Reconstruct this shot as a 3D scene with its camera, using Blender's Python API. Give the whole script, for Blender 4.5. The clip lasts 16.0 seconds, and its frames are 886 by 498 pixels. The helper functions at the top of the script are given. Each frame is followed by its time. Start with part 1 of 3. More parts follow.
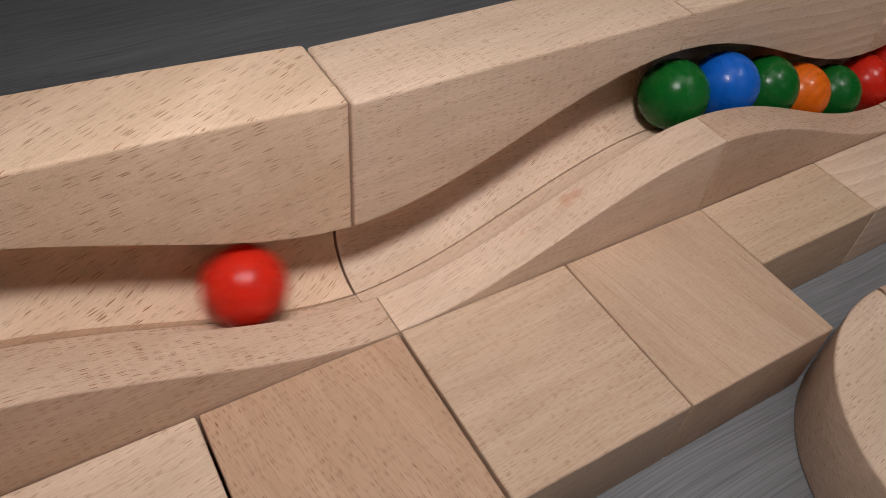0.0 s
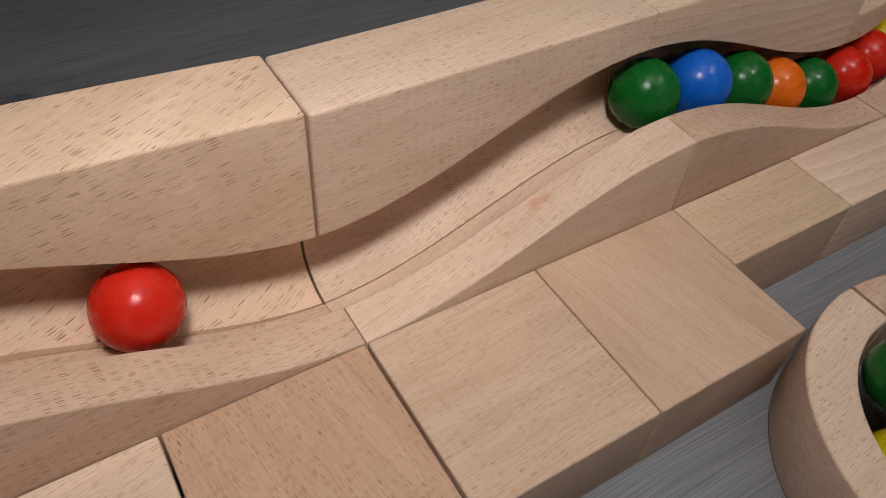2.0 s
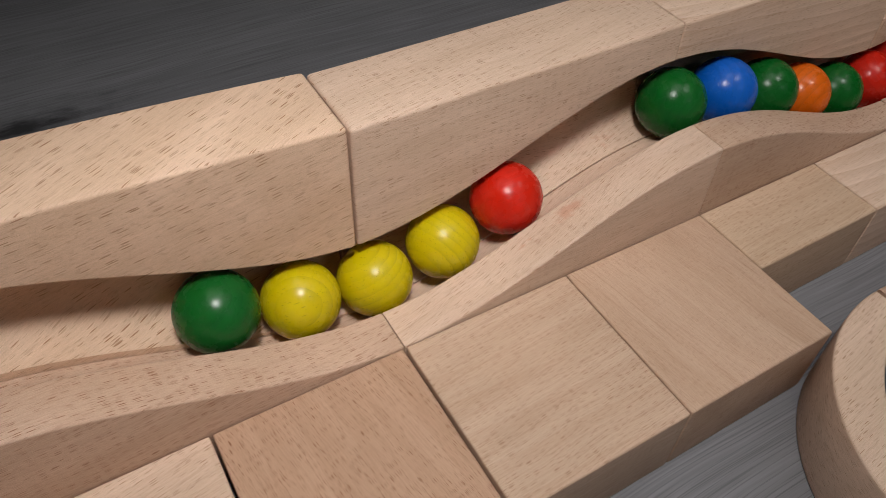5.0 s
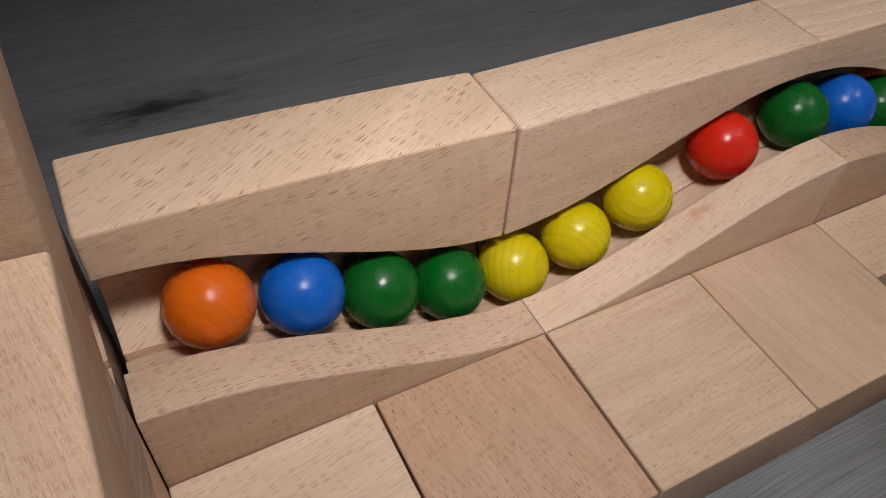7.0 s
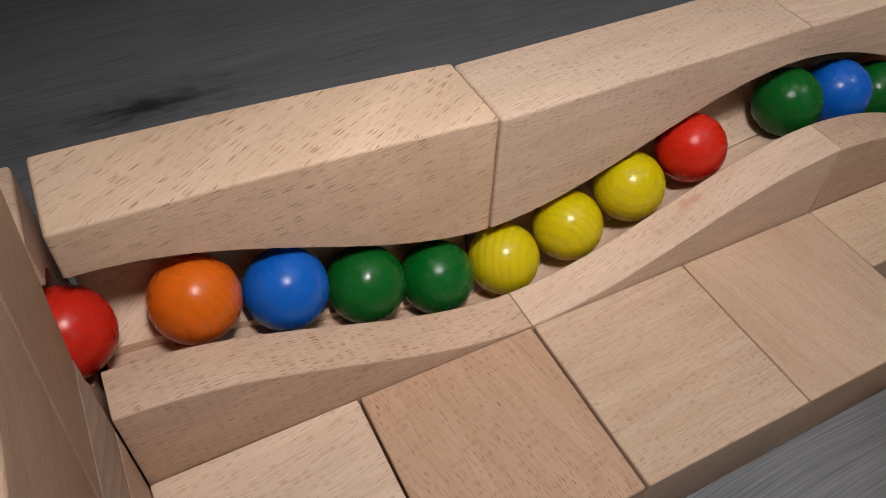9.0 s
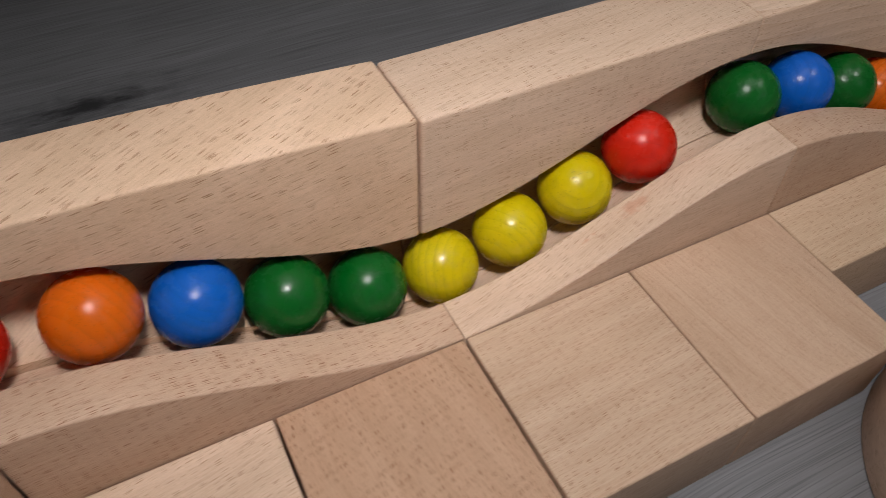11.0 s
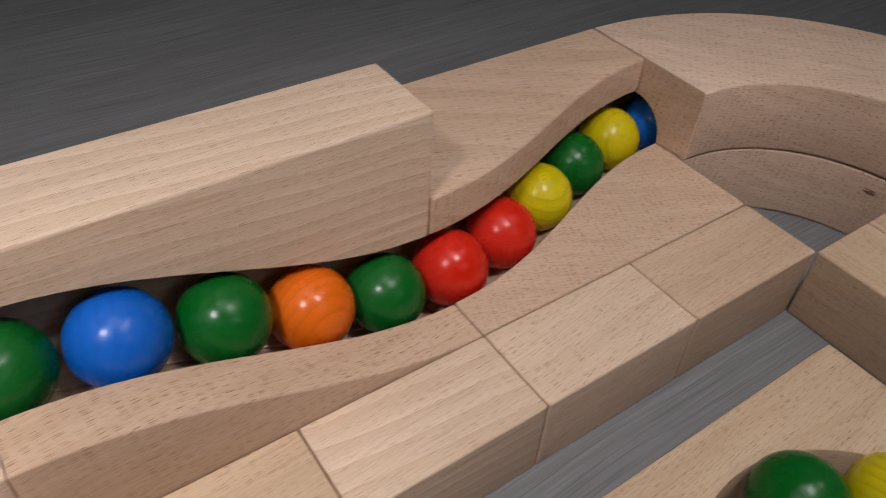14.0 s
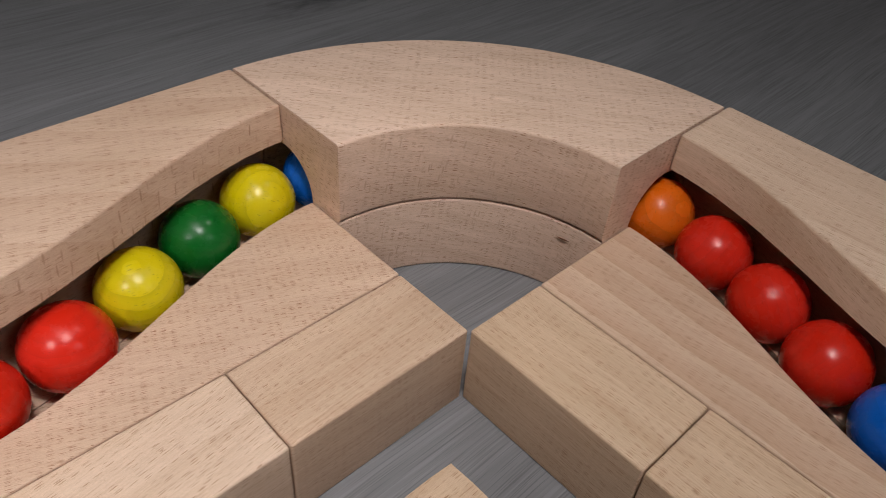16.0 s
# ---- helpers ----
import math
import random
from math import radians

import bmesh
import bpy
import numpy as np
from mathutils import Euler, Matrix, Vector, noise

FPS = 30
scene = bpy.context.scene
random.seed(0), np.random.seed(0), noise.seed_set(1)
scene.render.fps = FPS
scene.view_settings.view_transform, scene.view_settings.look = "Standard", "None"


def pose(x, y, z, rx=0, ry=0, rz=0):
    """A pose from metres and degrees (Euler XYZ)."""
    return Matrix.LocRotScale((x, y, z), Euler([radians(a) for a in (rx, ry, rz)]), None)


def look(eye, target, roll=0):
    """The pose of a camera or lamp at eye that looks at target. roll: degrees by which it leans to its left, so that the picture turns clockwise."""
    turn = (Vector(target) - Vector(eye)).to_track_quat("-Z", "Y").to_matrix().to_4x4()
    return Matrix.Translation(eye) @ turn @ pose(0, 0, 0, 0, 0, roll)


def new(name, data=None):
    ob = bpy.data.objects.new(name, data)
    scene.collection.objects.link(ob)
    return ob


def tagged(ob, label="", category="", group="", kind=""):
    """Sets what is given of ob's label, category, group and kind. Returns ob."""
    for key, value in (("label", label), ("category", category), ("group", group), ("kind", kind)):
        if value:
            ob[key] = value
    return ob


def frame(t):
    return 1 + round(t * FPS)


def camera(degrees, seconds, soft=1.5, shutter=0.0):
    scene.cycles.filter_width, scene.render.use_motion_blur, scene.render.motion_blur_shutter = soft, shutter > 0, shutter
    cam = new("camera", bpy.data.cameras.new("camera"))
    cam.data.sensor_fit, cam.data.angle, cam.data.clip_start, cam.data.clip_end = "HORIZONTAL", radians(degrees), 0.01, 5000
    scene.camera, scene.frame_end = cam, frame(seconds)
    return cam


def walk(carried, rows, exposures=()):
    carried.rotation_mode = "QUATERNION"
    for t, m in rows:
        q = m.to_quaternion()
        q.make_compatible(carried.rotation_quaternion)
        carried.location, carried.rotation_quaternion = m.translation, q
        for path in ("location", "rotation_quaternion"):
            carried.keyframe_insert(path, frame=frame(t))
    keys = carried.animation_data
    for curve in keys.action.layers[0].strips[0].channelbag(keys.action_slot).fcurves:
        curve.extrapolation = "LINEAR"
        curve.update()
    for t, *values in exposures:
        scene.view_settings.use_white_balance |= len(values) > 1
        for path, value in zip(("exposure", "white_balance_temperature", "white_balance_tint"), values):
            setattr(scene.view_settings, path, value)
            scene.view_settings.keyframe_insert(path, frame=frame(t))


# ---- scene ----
cam = camera(61.0, 16.0, soft=0.6, shutter=0.34)
PATH = [
    (0, (-0.068, -0.117, 0.204), (0.722, 1.036, -1.227), 5.8),
    (0.5, (-0.068, -0.115, 0.204), (0.713, 1.019, -1.247), 6.6),
    (1, (-0.067, -0.115, 0.205), (0.714, 1.02, -1.244), 6.0),
    (1.5, (-0.064, -0.115, 0.206), (0.719, 1.021, -1.241), 5.6),
    (2, (-0.057, -0.116, 0.207), (0.728, 1.011, -1.247), 5.0),
    (2.5, (-0.058, -0.116, 0.207), (0.731, 0.999, -1.255), 5.5),
    (3, (-0.058, -0.116, 0.209), (0.726, 1.011, -1.244), 5.0),
    (3.5, (-0.059, -0.118, 0.213), (0.711, 1.03, -1.233), 4.0),
    (6, (-0.075, -0.115, 0.216), (0.646, 1.045, -1.245), 2.9),
    (6.5, (-0.096, -0.11, 0.22), (0.607, 1.058, -1.243), 3.5),
    (7, (-0.104, -0.108, 0.224), (0.582, 1.059, -1.248), 4.4),
    (7.5, (-0.106, -0.109, 0.224), (0.573, 1.069, -1.244), 3.8),
    (8, (-0.101, -0.11, 0.224), (0.574, 1.064, -1.248), 3.4),
    (10.5, (-0.086, -0.112, 0.217), (0.536, 1.07, -1.272), 1.6),
    (11, (-0.068, -0.111, 0.216), (0.56, 1.06, -1.279), 1.6),
    (11.5, (-0.032, -0.113, 0.213), (0.625, 1.045, -1.28), 2.2),
    (12, (0.013, -0.111, 0.206), (0.709, 1.052, -1.264), 2.9),
    (12.5, (0.053, -0.108, 0.2), (0.824, 1.096, -1.198), 5.0),
    (13, (0.086, -0.11, 0.199), (0.893, 1.095, -1.179), 4.3),
    (13.5, (0.115, -0.111, 0.197), (0.969, 1.09, -1.154), 4.5),
    (14, (0.14, -0.109, 0.196), (1.037, 1.072, -1.146), 4.1),
    (14.5, (0.17, -0.112, 0.197), (1.15, 1.034, -1.116), 5.5),
    (15, (0.204, -0.118, 0.196), (1.224, 1.007, -1.107), 5.2),
    (15.5, (0.234, -0.123, 0.192), (1.306, 0.961, -1.103), 5.3),
    (16, (0.248, -0.124, 0.186), (1.339, 0.92, -1.125), 5.1),
]
walk(cam, [(t, look(eye, target, roll)) for t, eye, target, roll in PATH],
     [(0, -0.2), (8, -0.2), (11, -0.21), (12, -0.03), (13, 0.12), (14, 0.3), (15, 0.52), (16, 0.74)])

# ---- world and lights ----
world = bpy.data.worlds.new("room_air")
scene.world = world
world.use_nodes = True
world.node_tree.nodes["Background"].inputs[0].default_value = (0.9, 0.95, 1.0, 1)
world.node_tree.nodes["Background"].inputs[1].default_value = 0.045


def area_lamp(name, eye, target, size, watts, colour, spread=180.0):
    data = bpy.data.lights.new(name, "AREA")
    data.shape, data.size, data.energy, data.color = "DISK", size, watts, colour
    ob = new(name, data)
    ob.matrix_world = look(eye, target)
    data.spread = radians(spread)
    return ob


# fixed stand-ins over entry and bend for one light carried with the camera
area_lamp("entry_stand_in", (-0.045, -0.12, 0.44), (0.01, 0.02, 0.05), 0.07, 0.335, (1.0, 0.965, 0.945), 80.0)
area_lamp("bend_stand_in", (0.272, -0.14, 0.43), (0.36, 0.02, 0.04), 0.07, 0.17, (1.0, 0.965, 0.945), 90.0)
# wide soft fill above them, added to even the brightness, no known source
area_lamp("added_soft_fill", (0.16, -0.10, 0.95), (0.16, 0.0, 0.0), 0.36, 0.9, (1.0, 0.965, 0.945))
# the ceiling lamp and the window
area_lamp("ceiling_lamp", (1.5, -0.55, 2.39), (1.3, -0.5, 0.0), 0.25, 3.0, (1.0, 0.95, 0.9))
area_lamp("window_light", (0.58, -1.38, 0.95), (0.3, 0.0, 0.2), 0.6, 1.5, (0.9, 0.95, 1.0))


# ---- materials ----
class Nodes:
    """A short way to write node trees."""

    def __init__(self, name):
        self.mat = bpy.data.materials.new(name)
        self.mat.use_nodes = True
        self.tree = self.mat.node_tree
        self.bsdf = self.tree.nodes["Principled BSDF"]

    def node(self, kind, inputs=None, **settings):
        n = self.tree.nodes.new(kind)
        for key, value in settings.items():
            setattr(n, key, value)
        for key, value in (inputs or {}).items():
            if isinstance(value, bpy.types.NodeSocket):
                self.tree.links.new(value, n.inputs[key])
            else:
                n.inputs[key].default_value = value
        return n

    def math(self, op, a, b=0.0, clamp=False):
        return self.node("ShaderNodeMath", {0: a, 1: b}, operation=op, use_clamp=clamp).outputs[0]

    def ramp(self, value, lo, hi, to_lo=0.0, to_hi=1.0):
        return self.node("ShaderNodeMapRange", {"Value": value, "From Min": lo, "From Max": hi, "To Min": to_lo, "To Max": to_hi}).outputs[0]

    def mix(self, factor, a, b, blend="MIX"):
        n = self.node("ShaderNodeMix", data_type="RGBA", blend_type=blend)
        for socket, value in zip((n.inputs[0], n.inputs[6], n.inputs[7]), (factor, a, b)):
            if isinstance(value, bpy.types.NodeSocket):
                self.tree.links.new(value, socket)
            else:
                socket.default_value = value if not isinstance(value, tuple) else (*value, 1)[:4]
        return n.outputs[2]

    def scaled(self, vector, scale):
        return self.node("ShaderNodeVectorMath", {0: vector, 1: scale}, operation="MULTIPLY").outputs[0]

    def noise(self, vector, scale, detail=2.0, rough=0.5):
        return self.node("ShaderNodeTexNoise", {"Vector": vector, "Scale": scale, "Detail": detail, "Roughness": rough}).outputs["Fac"]

    def out(self, **sockets):
        for key, value in sockets.items():
            socket = self.bsdf.inputs[key.replace("_", " ")]
            if isinstance(value, bpy.types.NodeSocket):
                self.tree.links.new(value, socket)
            else:
                socket.default_value = value
        return self.mat

    def local(self, spread=3.0):
        """Coordinates of the object, shifted by chance from object to object."""
        place = self.node("ShaderNodeTexCoord").outputs["Object"]
        chance = self.node("ShaderNodeObjectInfo").outputs["Random"]
        shift = self.node("ShaderNodeCombineXYZ", {0: self.math("MULTIPLY", chance, spread), 1: self.math("MULTIPLY", chance, spread * 0.37), 2: self.math("MULTIPLY", chance, spread * 0.71)}).outputs[0]
        return self.node("ShaderNodeVectorMath", {0: place, 1: shift}, operation="ADD").outputs[0], chance

    def bump(self, height, strength, distance):
        return self.node("ShaderNodeBump", {"Height": height, "Strength": strength, "Distance": distance}).outputs[0]


def beech(name, colour, fleck=0.5, fleck_size=1.0, rings=0.25, ring_gap=0.004, slant=9.0, many=0.32, side=0.9, cross=0.0, stains=()):
    """Sanded beech whose grain runs along local x: rays as short dark dashes, fine pores, soft growth rings.
    many is the share of rays that show, side their strength on upright faces, cross that of upright ray lines there,
    stains are reddish heartwood specks (place on the piece, half sizes)."""
    colour = tuple(c * k for c, k in zip(colour, (0.985, 0.985, 1.0)))
    m = Nodes(name)
    facing = m.node("ShaderNodeSeparateXYZ", {0: m.node("ShaderNodeTexCoord").outputs["Normal"]}).outputs[2]
    level = m.ramp(m.math("ABSOLUTE", facing), 0.55, 0.75)
    upright = m.math("SUBTRACT", 1.0, level)
    p, chance = m.local()
    p = m.node("ShaderNodeMapping", {"Vector": p, "Rotation": (0.0, radians(max(-9.0, min(slant, 30.0) * 0.3)), radians(-slant))}).outputs[0]
    warp = m.node("ShaderNodeTexNoise", {"Vector": p, "Scale": 22.0, "Detail": 1.0}).outputs["Color"]
    bent = m.node("ShaderNodeVectorMath", {0: p, 1: m.scaled(warp, (0.004, 0.004, 0.004))}, operation="ADD").outputs[0]
    fibre = m.node("ShaderNodeMix", {0: level, 2: m.noise(m.scaled(bent, (90, 120, 2600)), 1.0, 3.0, 0.6), 3: m.noise(m.scaled(bent, (90, 2900, 200)), 1.0, 3.0, 0.6)}).outputs[0]
    fuzz = m.noise(p, 3600.0, 2.0, 0.7)
    broad = m.noise(m.scaled(bent, (6, 90, 90)), 1.0, 3.0, 0.55)
    ring_wave = m.node("ShaderNodeTexWave", {"Vector": m.scaled(bent, (0.12, 0.75, 1.0)), "Scale": 0.314 / ring_gap, "Distortion": 2.5, "Detail": 2.0, "Detail Scale": 0.6},
                       wave_type="BANDS", bands_direction="DIAGONAL", wave_profile="SAW").outputs["Fac"]
    s = 1.0 / fleck_size
    dash = None
    layers = [((270 * s, 2900 * s, 250 * s), level, many * 0.8), ((290 * s, 330 * s, 2900 * s), m.math("MULTIPLY", upright, side), many * 0.8),
              ((330, 4300, 330), m.math("MULTIPLY", level, 0.5), 0.2), ((330, 330, 4300), m.math("MULTIPLY", upright, 0.5 * side), 0.2)]
    if cross:
        layers.append(((1300, 1300, 190), m.math("MULTIPLY", upright, cross), 0.16))
    for scale, share, shares in layers:
        cells = m.node("ShaderNodeTexVoronoi", {"Vector": m.scaled(bent, scale), "Scale": 1.0, "Randomness": 1.0}, feature="F1")
        pick = m.node("ShaderNodeSeparateColor", {0: cells.outputs["Color"]}).outputs
        shown = m.math("MULTIPLY", m.ramp(cells.outputs["Distance"], 0.43, 0.33), m.ramp(pick[0], 1.0 - shares - 0.02, 1.0 - shares + 0.06), clamp=True)
        # each dash has a strength of its own
        shown = m.math("MULTIPLY", m.math("MULTIPLY", shown, m.ramp(pick[1], 0.0, 1.0, 0.45, 1.0)), share)
        dash = shown if dash is None else m.math("MAXIMUM", dash, shown)
    patch = m.ramp(m.noise(p, 45.0, 2.0), 0.35, 0.65, 0.8, 1.0)
    dash = m.math("MULTIPLY", m.math("MULTIPLY", dash, patch), min(1.0, fleck * 1.12))
    line = m.ramp(m.noise(m.scaled(bent, (9, 800, 800)), 1.0, 2.0, 0.5), 0.6, 0.7, 0.0, 0.2)
    dark = tuple(c * k for c, k in zip(colour, (0.5, 0.36, 0.27)))
    deep = tuple(c * k for c, k in zip(colour, (0.4, 0.24, 0.15)))
    light = tuple(min(1.0, c * k) for c, k in zip(colour, (1.1, 1.13, 1.18)))
    tone = m.mix(m.ramp(broad, 0.3, 0.7), tuple(c * 0.95 for c in colour), light)
    tone = m.mix(m.math("MULTIPLY", ring_wave, rings), tone, tuple(c * k for c, k in zip(colour, (0.8, 0.72, 0.66))))
    tone = m.mix(m.ramp(fibre, 0.42, 0.72, 0.0, 0.22), tone, dark)
    tone = m.mix(line, tone, dark)
    place = m.node("ShaderNodeTexCoord").outputs["Object"]
    for where, half in stains:
        away = m.scaled(m.node("ShaderNodeVectorMath", {0: place, 1: where}, operation="SUBTRACT").outputs[0], tuple(1 / h for h in half))
        far = m.node("ShaderNodeVectorMath", {0: away}, operation="LENGTH").outputs["Value"]
        ragged = m.math("ADD", far, m.ramp(m.noise(place, 420.0, 3.0, 0.6), 0.3, 0.7, -0.5, 0.5))
        tone = m.mix(m.ramp(ragged, 1.0, 0.2, 0.0, 0.5), tone, tuple(c * k for c, k in zip(colour, (0.78, 0.46, 0.36))))
    tone = m.mix(dash, tone, deep)
    blotch = m.math("ADD", m.ramp(m.noise(p, 22.0, 3.0), 0.3, 0.7, 0.95, 1.05), m.ramp(fuzz, 0.3, 0.7, -0.1, 0.1))
    tone = m.mix(1.0, tone, m.node("ShaderNodeCombineColor", {0: blotch, 1: blotch, 2: blotch}).outputs[0], "MULTIPLY")
    height = m.math("SUBTRACT", m.math("MULTIPLY", fibre, 0.5), m.math("MULTIPLY", dash, 1.2))
    return m.out(Base_Color=tone, Roughness=m.ramp(fibre, 0.3, 0.7, 0.5, 0.62), Normal=m.bump(m.math("ADD", height, m.math("MULTIPLY", fuzz, 0.3)), 0.4, 0.00012), Specular_IOR_Level=0.22)


def painted(name, colour, ring=0.25, gloss=0.24):
    """A wooden ball dipped in glossy paint through which rings and pores show."""
    m = Nodes(name)
    p, chance = m.local(0.05)
    # growth rings round an axis beside the ball, with uneven gaps
    heart = m.node("ShaderNodeVectorMath", {0: p, 1: (0.006, 0.010, 0.0)}, operation="ADD").outputs[0]
    rings = m.node("ShaderNodeTexWave", {"Vector": m.scaled(heart, (1.0, 0.8, 0.25)), "Scale": 120.0, "Distortion": 1.6, "Detail": 2.0, "Detail Scale": 1.4, "Detail Roughness": 0.6},
                   wave_type="RINGS", rings_direction="Z", wave_profile="SAW").outputs["Fac"]
    pores = m.node("ShaderNodeTexVoronoi", {"Vector": m.scaled(p, (1900, 1500, 260)), "Scale": 1.0}, feature="F1")
    pick = m.node("ShaderNodeSeparateColor", {0: pores.outputs["Color"]}).outputs[0]
    pore = m.math("MULTIPLY", m.ramp(pores.outputs["Distance"], 0.32, 0.16), m.ramp(pick, 0.55, 0.75), clamp=True)
    cloud = m.noise(p, 90.0, 3.0)
    dark = tuple(c * 0.5 for c in colour)
    light = tuple(min(1.0, c * 1.12 + 0.01) for c in colour)
    tone = m.mix(m.ramp(cloud, 0.3, 0.7), colour, light)
    tone = m.mix(m.math("MULTIPLY", m.math("MULTIPLY", m.math("POWER", rings, 3.0), m.ramp(cloud, 0.35, 0.6, 0.35, 1.0)), ring), tone, dark)
    tone = m.mix(m.math("MULTIPLY", pore, ring * 1.4), tone, dark)
    height = m.math("ADD", m.math("MULTIPLY", rings, 0.35), m.math("MULTIPLY", pore, -0.7))
    rough = m.ramp(m.noise(p, 260.0, 3.0), 0.3, 0.75, gloss - 0.05, gloss + 0.12)
    return m.out(Base_Color=tone, Roughness=rough, Normal=m.bump(height, 0.35, 0.00016), Specular_IOR_Level=0.27)


def laminate():
    m = Nodes("grey_laminate")
    p = m.node("ShaderNodeTexCoord").outputs["Object"]
    warp = m.node("ShaderNodeTexNoise", {"Vector": m.scaled(p, (6, 14, 1)), "Scale": 1.0, "Detail": 2.0}).outputs["Color"]
    bent = m.node("ShaderNodeVectorMath", {0: p, 1: m.scaled(warp, (0.0, 0.014, 0.0))}, operation="ADD").outputs[0]
    wide = m.noise(m.scaled(bent, (2.2, 26, 1)), 1.0, 4.0, 0.6)
    thin = m.noise(m.scaled(bent, (14, 330, 1)), 1.0, 4.0, 0.7)
    pores = m.noise(m.scaled(bent, (18, 2000, 1)), 1.0, 2.0, 0.6)
    tone = m.mix(m.ramp(wide, 0.3, 0.7), (0.155, 0.154, 0.163), (0.215, 0.214, 0.226))
    tone = m.mix(m.ramp(thin, 0.42, 0.7, 0.0, 0.32), tone, (0.095, 0.095, 0.1))
    pale = m.noise(m.scaled(bent, (22, 800, 1)), 1.0, 3.0, 0.6)
    tone = m.mix(m.ramp(pale, 0.5, 0.64, 0.0, 0.45), tone, (0.24, 0.24, 0.255))
    tone = m.mix(m.ramp(pores, 0.52, 0.62, 0.0, 0.42), tone, (0.06, 0.06, 0.062))
    # printed knots
    for kx, ky, sx, sy in ((-0.083, 0.209, 0.055, 0.016), (0.515, 0.238, 0.06, 0.018)):
        away = m.node("ShaderNodeVectorMath", {0: bent, 1: (kx, ky + 0.007, 0)}, operation="SUBTRACT").outputs[0]
        far = m.node("ShaderNodeVectorMath", {0: m.scaled(away, (1 / sx, 1 / sy, 0))}, operation="LENGTH").outputs["Value"]
        ragged = m.math("ADD", far, m.ramp(m.noise(m.scaled(p, (60, 130, 1)), 1.0, 4.0, 0.65), 0.3, 0.7, -0.6, 0.6))
        tone = m.mix(m.ramp(ragged, 1.0, 0.1, 0.0, 0.55), tone, (0.04, 0.04, 0.041))
        core = m.math("ADD", m.math("MULTIPLY", far, 2.6), m.ramp(m.noise(m.scaled(p, (90, 260, 1)), 1.0, 3.0, 0.6), 0.3, 0.7, -0.7, 0.7))
        tone = m.mix(m.ramp(core, 1.2, 0.2, 0.0, 0.85), tone, (0.018, 0.018, 0.019))
    return m.out(Base_Color=tone, Roughness=m.ramp(thin, 0.3, 0.8, 0.42, 0.58), Normal=m.bump(m.math("ADD", thin, m.math("MULTIPLY", pores, -0.6)), 0.3, 0.0002), Specular_IOR_Level=0.3)


def plaster():
    m = Nodes("grey_plaster")
    p = m.node("ShaderNodeTexCoord").outputs["Object"]
    tone = m.mix(m.noise(p, 3.0, 4.0), (0.17, 0.165, 0.158), (0.21, 0.205, 0.195))
    return m.out(Base_Color=tone, Roughness=0.9, Normal=m.bump(m.noise(p, 120.0, 3.0), 0.2, 0.001))


PALE = beech("pale_beech", (0.67, 0.495, 0.362), 0.75, 0.85, 0.18)
STAINED = beech("pale_beech_with_heartwood", (0.67, 0.495, 0.362), 0.75, 0.85, 0.18, stains=(((0.043, -0.003, 0.044), (0.006, 0.009, 0.004)), ((0.022, -0.003, 0.034), (0.004, 0.009, 0.003))))
FLECKED = beech("flecked_beech", (0.72, 0.51, 0.35), 0.85, 1.35, 0.08, slant=32.0, many=0.3, side=0.8)
ROSY = beech("rosy_beech", (0.57, 0.395, 0.28), 0.85, 0.85, 0.15, many=0.38)
BROWN = beech("brown_beech", (0.50, 0.32, 0.21), 0.95, 0.68, 0.2, many=0.4)
TAN = beech("tan_beech", (0.57, 0.405, 0.285), 0.7, 0.68, 0.25, slant=4.0, many=0.36)
YELLOWISH = beech("yellowish_beech", (0.585, 0.42, 0.285), 0.7, 0.75, 0.25, slant=3.0, many=0.36)
STRIPED = beech("striped_beech", (0.71, 0.535, 0.40), 0.55, 0.9, 0.6, 0.0026, slant=2.0)
PINKISH = beech("pinkish_beech", (0.67, 0.49, 0.372), 0.85, 0.72, 0.25, 0.004, slant=-45.0, side=1.0, many=0.4, cross=0.35)
FAIR = beech("fair_beech", (0.65, 0.475, 0.348), 0.6, 0.85, 0.2, 0.005, side=0.8,
             stains=(((-0.0115, -0.005, 0.0403), (0.0016, 0.0011, 0.002)), ((-0.0088, -0.0044, 0.042), (0.0012, 0.0008, 0.002)), ((0.006, -0.004, 0.0475), (0.007, 0.003, 0.006))))
FINE = beech("fine_beech", (0.56, 0.39, 0.28), 1.0, 0.62, 0.12, slant=-22.0, many=0.42)
SWEPT = beech("swept_beech", (0.585, 0.41, 0.295), 0.7, 0.9, 0.35, 0.007, slant=-20.0, many=0.36, cross=0.8)
WAVY = beech("wavy_beech", (0.55, 0.385, 0.275), 0.6, 0.8, 0.65, 0.005, slant=98.0)
TURNED = beech("turned_beech", (0.62, 0.455, 0.335), 0.6, 0.8, 0.3, 0.006, slant=96.0)
SMOOTH = beech("smooth_beech", (0.54, 0.37, 0.255), 0.5, 0.38, 0.1, many=0.4)
RINGED = beech("ringed_beech", (0.46, 0.37, 0.30), 0.2, 0.7, 0.9, 0.003)
KNOT = beech("knot_wood", (0.2, 0.085, 0.045), 0.4, 0.6, 0.3)
PAINT = {
    "red": painted("red_paint", (0.54, 0.013, 0.003), 0.2),
    "yellow": painted("yellow_paint", (0.54, 0.43, 0.001), 0.5),
    "green": painted("green_paint", (0.0003, 0.09, 0.009), 0.3),
    "blue": painted("blue_paint", (0.0015, 0.095, 0.46), 0.3),
    "orange": painted("orange_paint", (0.64, 0.115, 0.002), 0.4),
}
LAMINATE, PLASTER = laminate(), plaster()

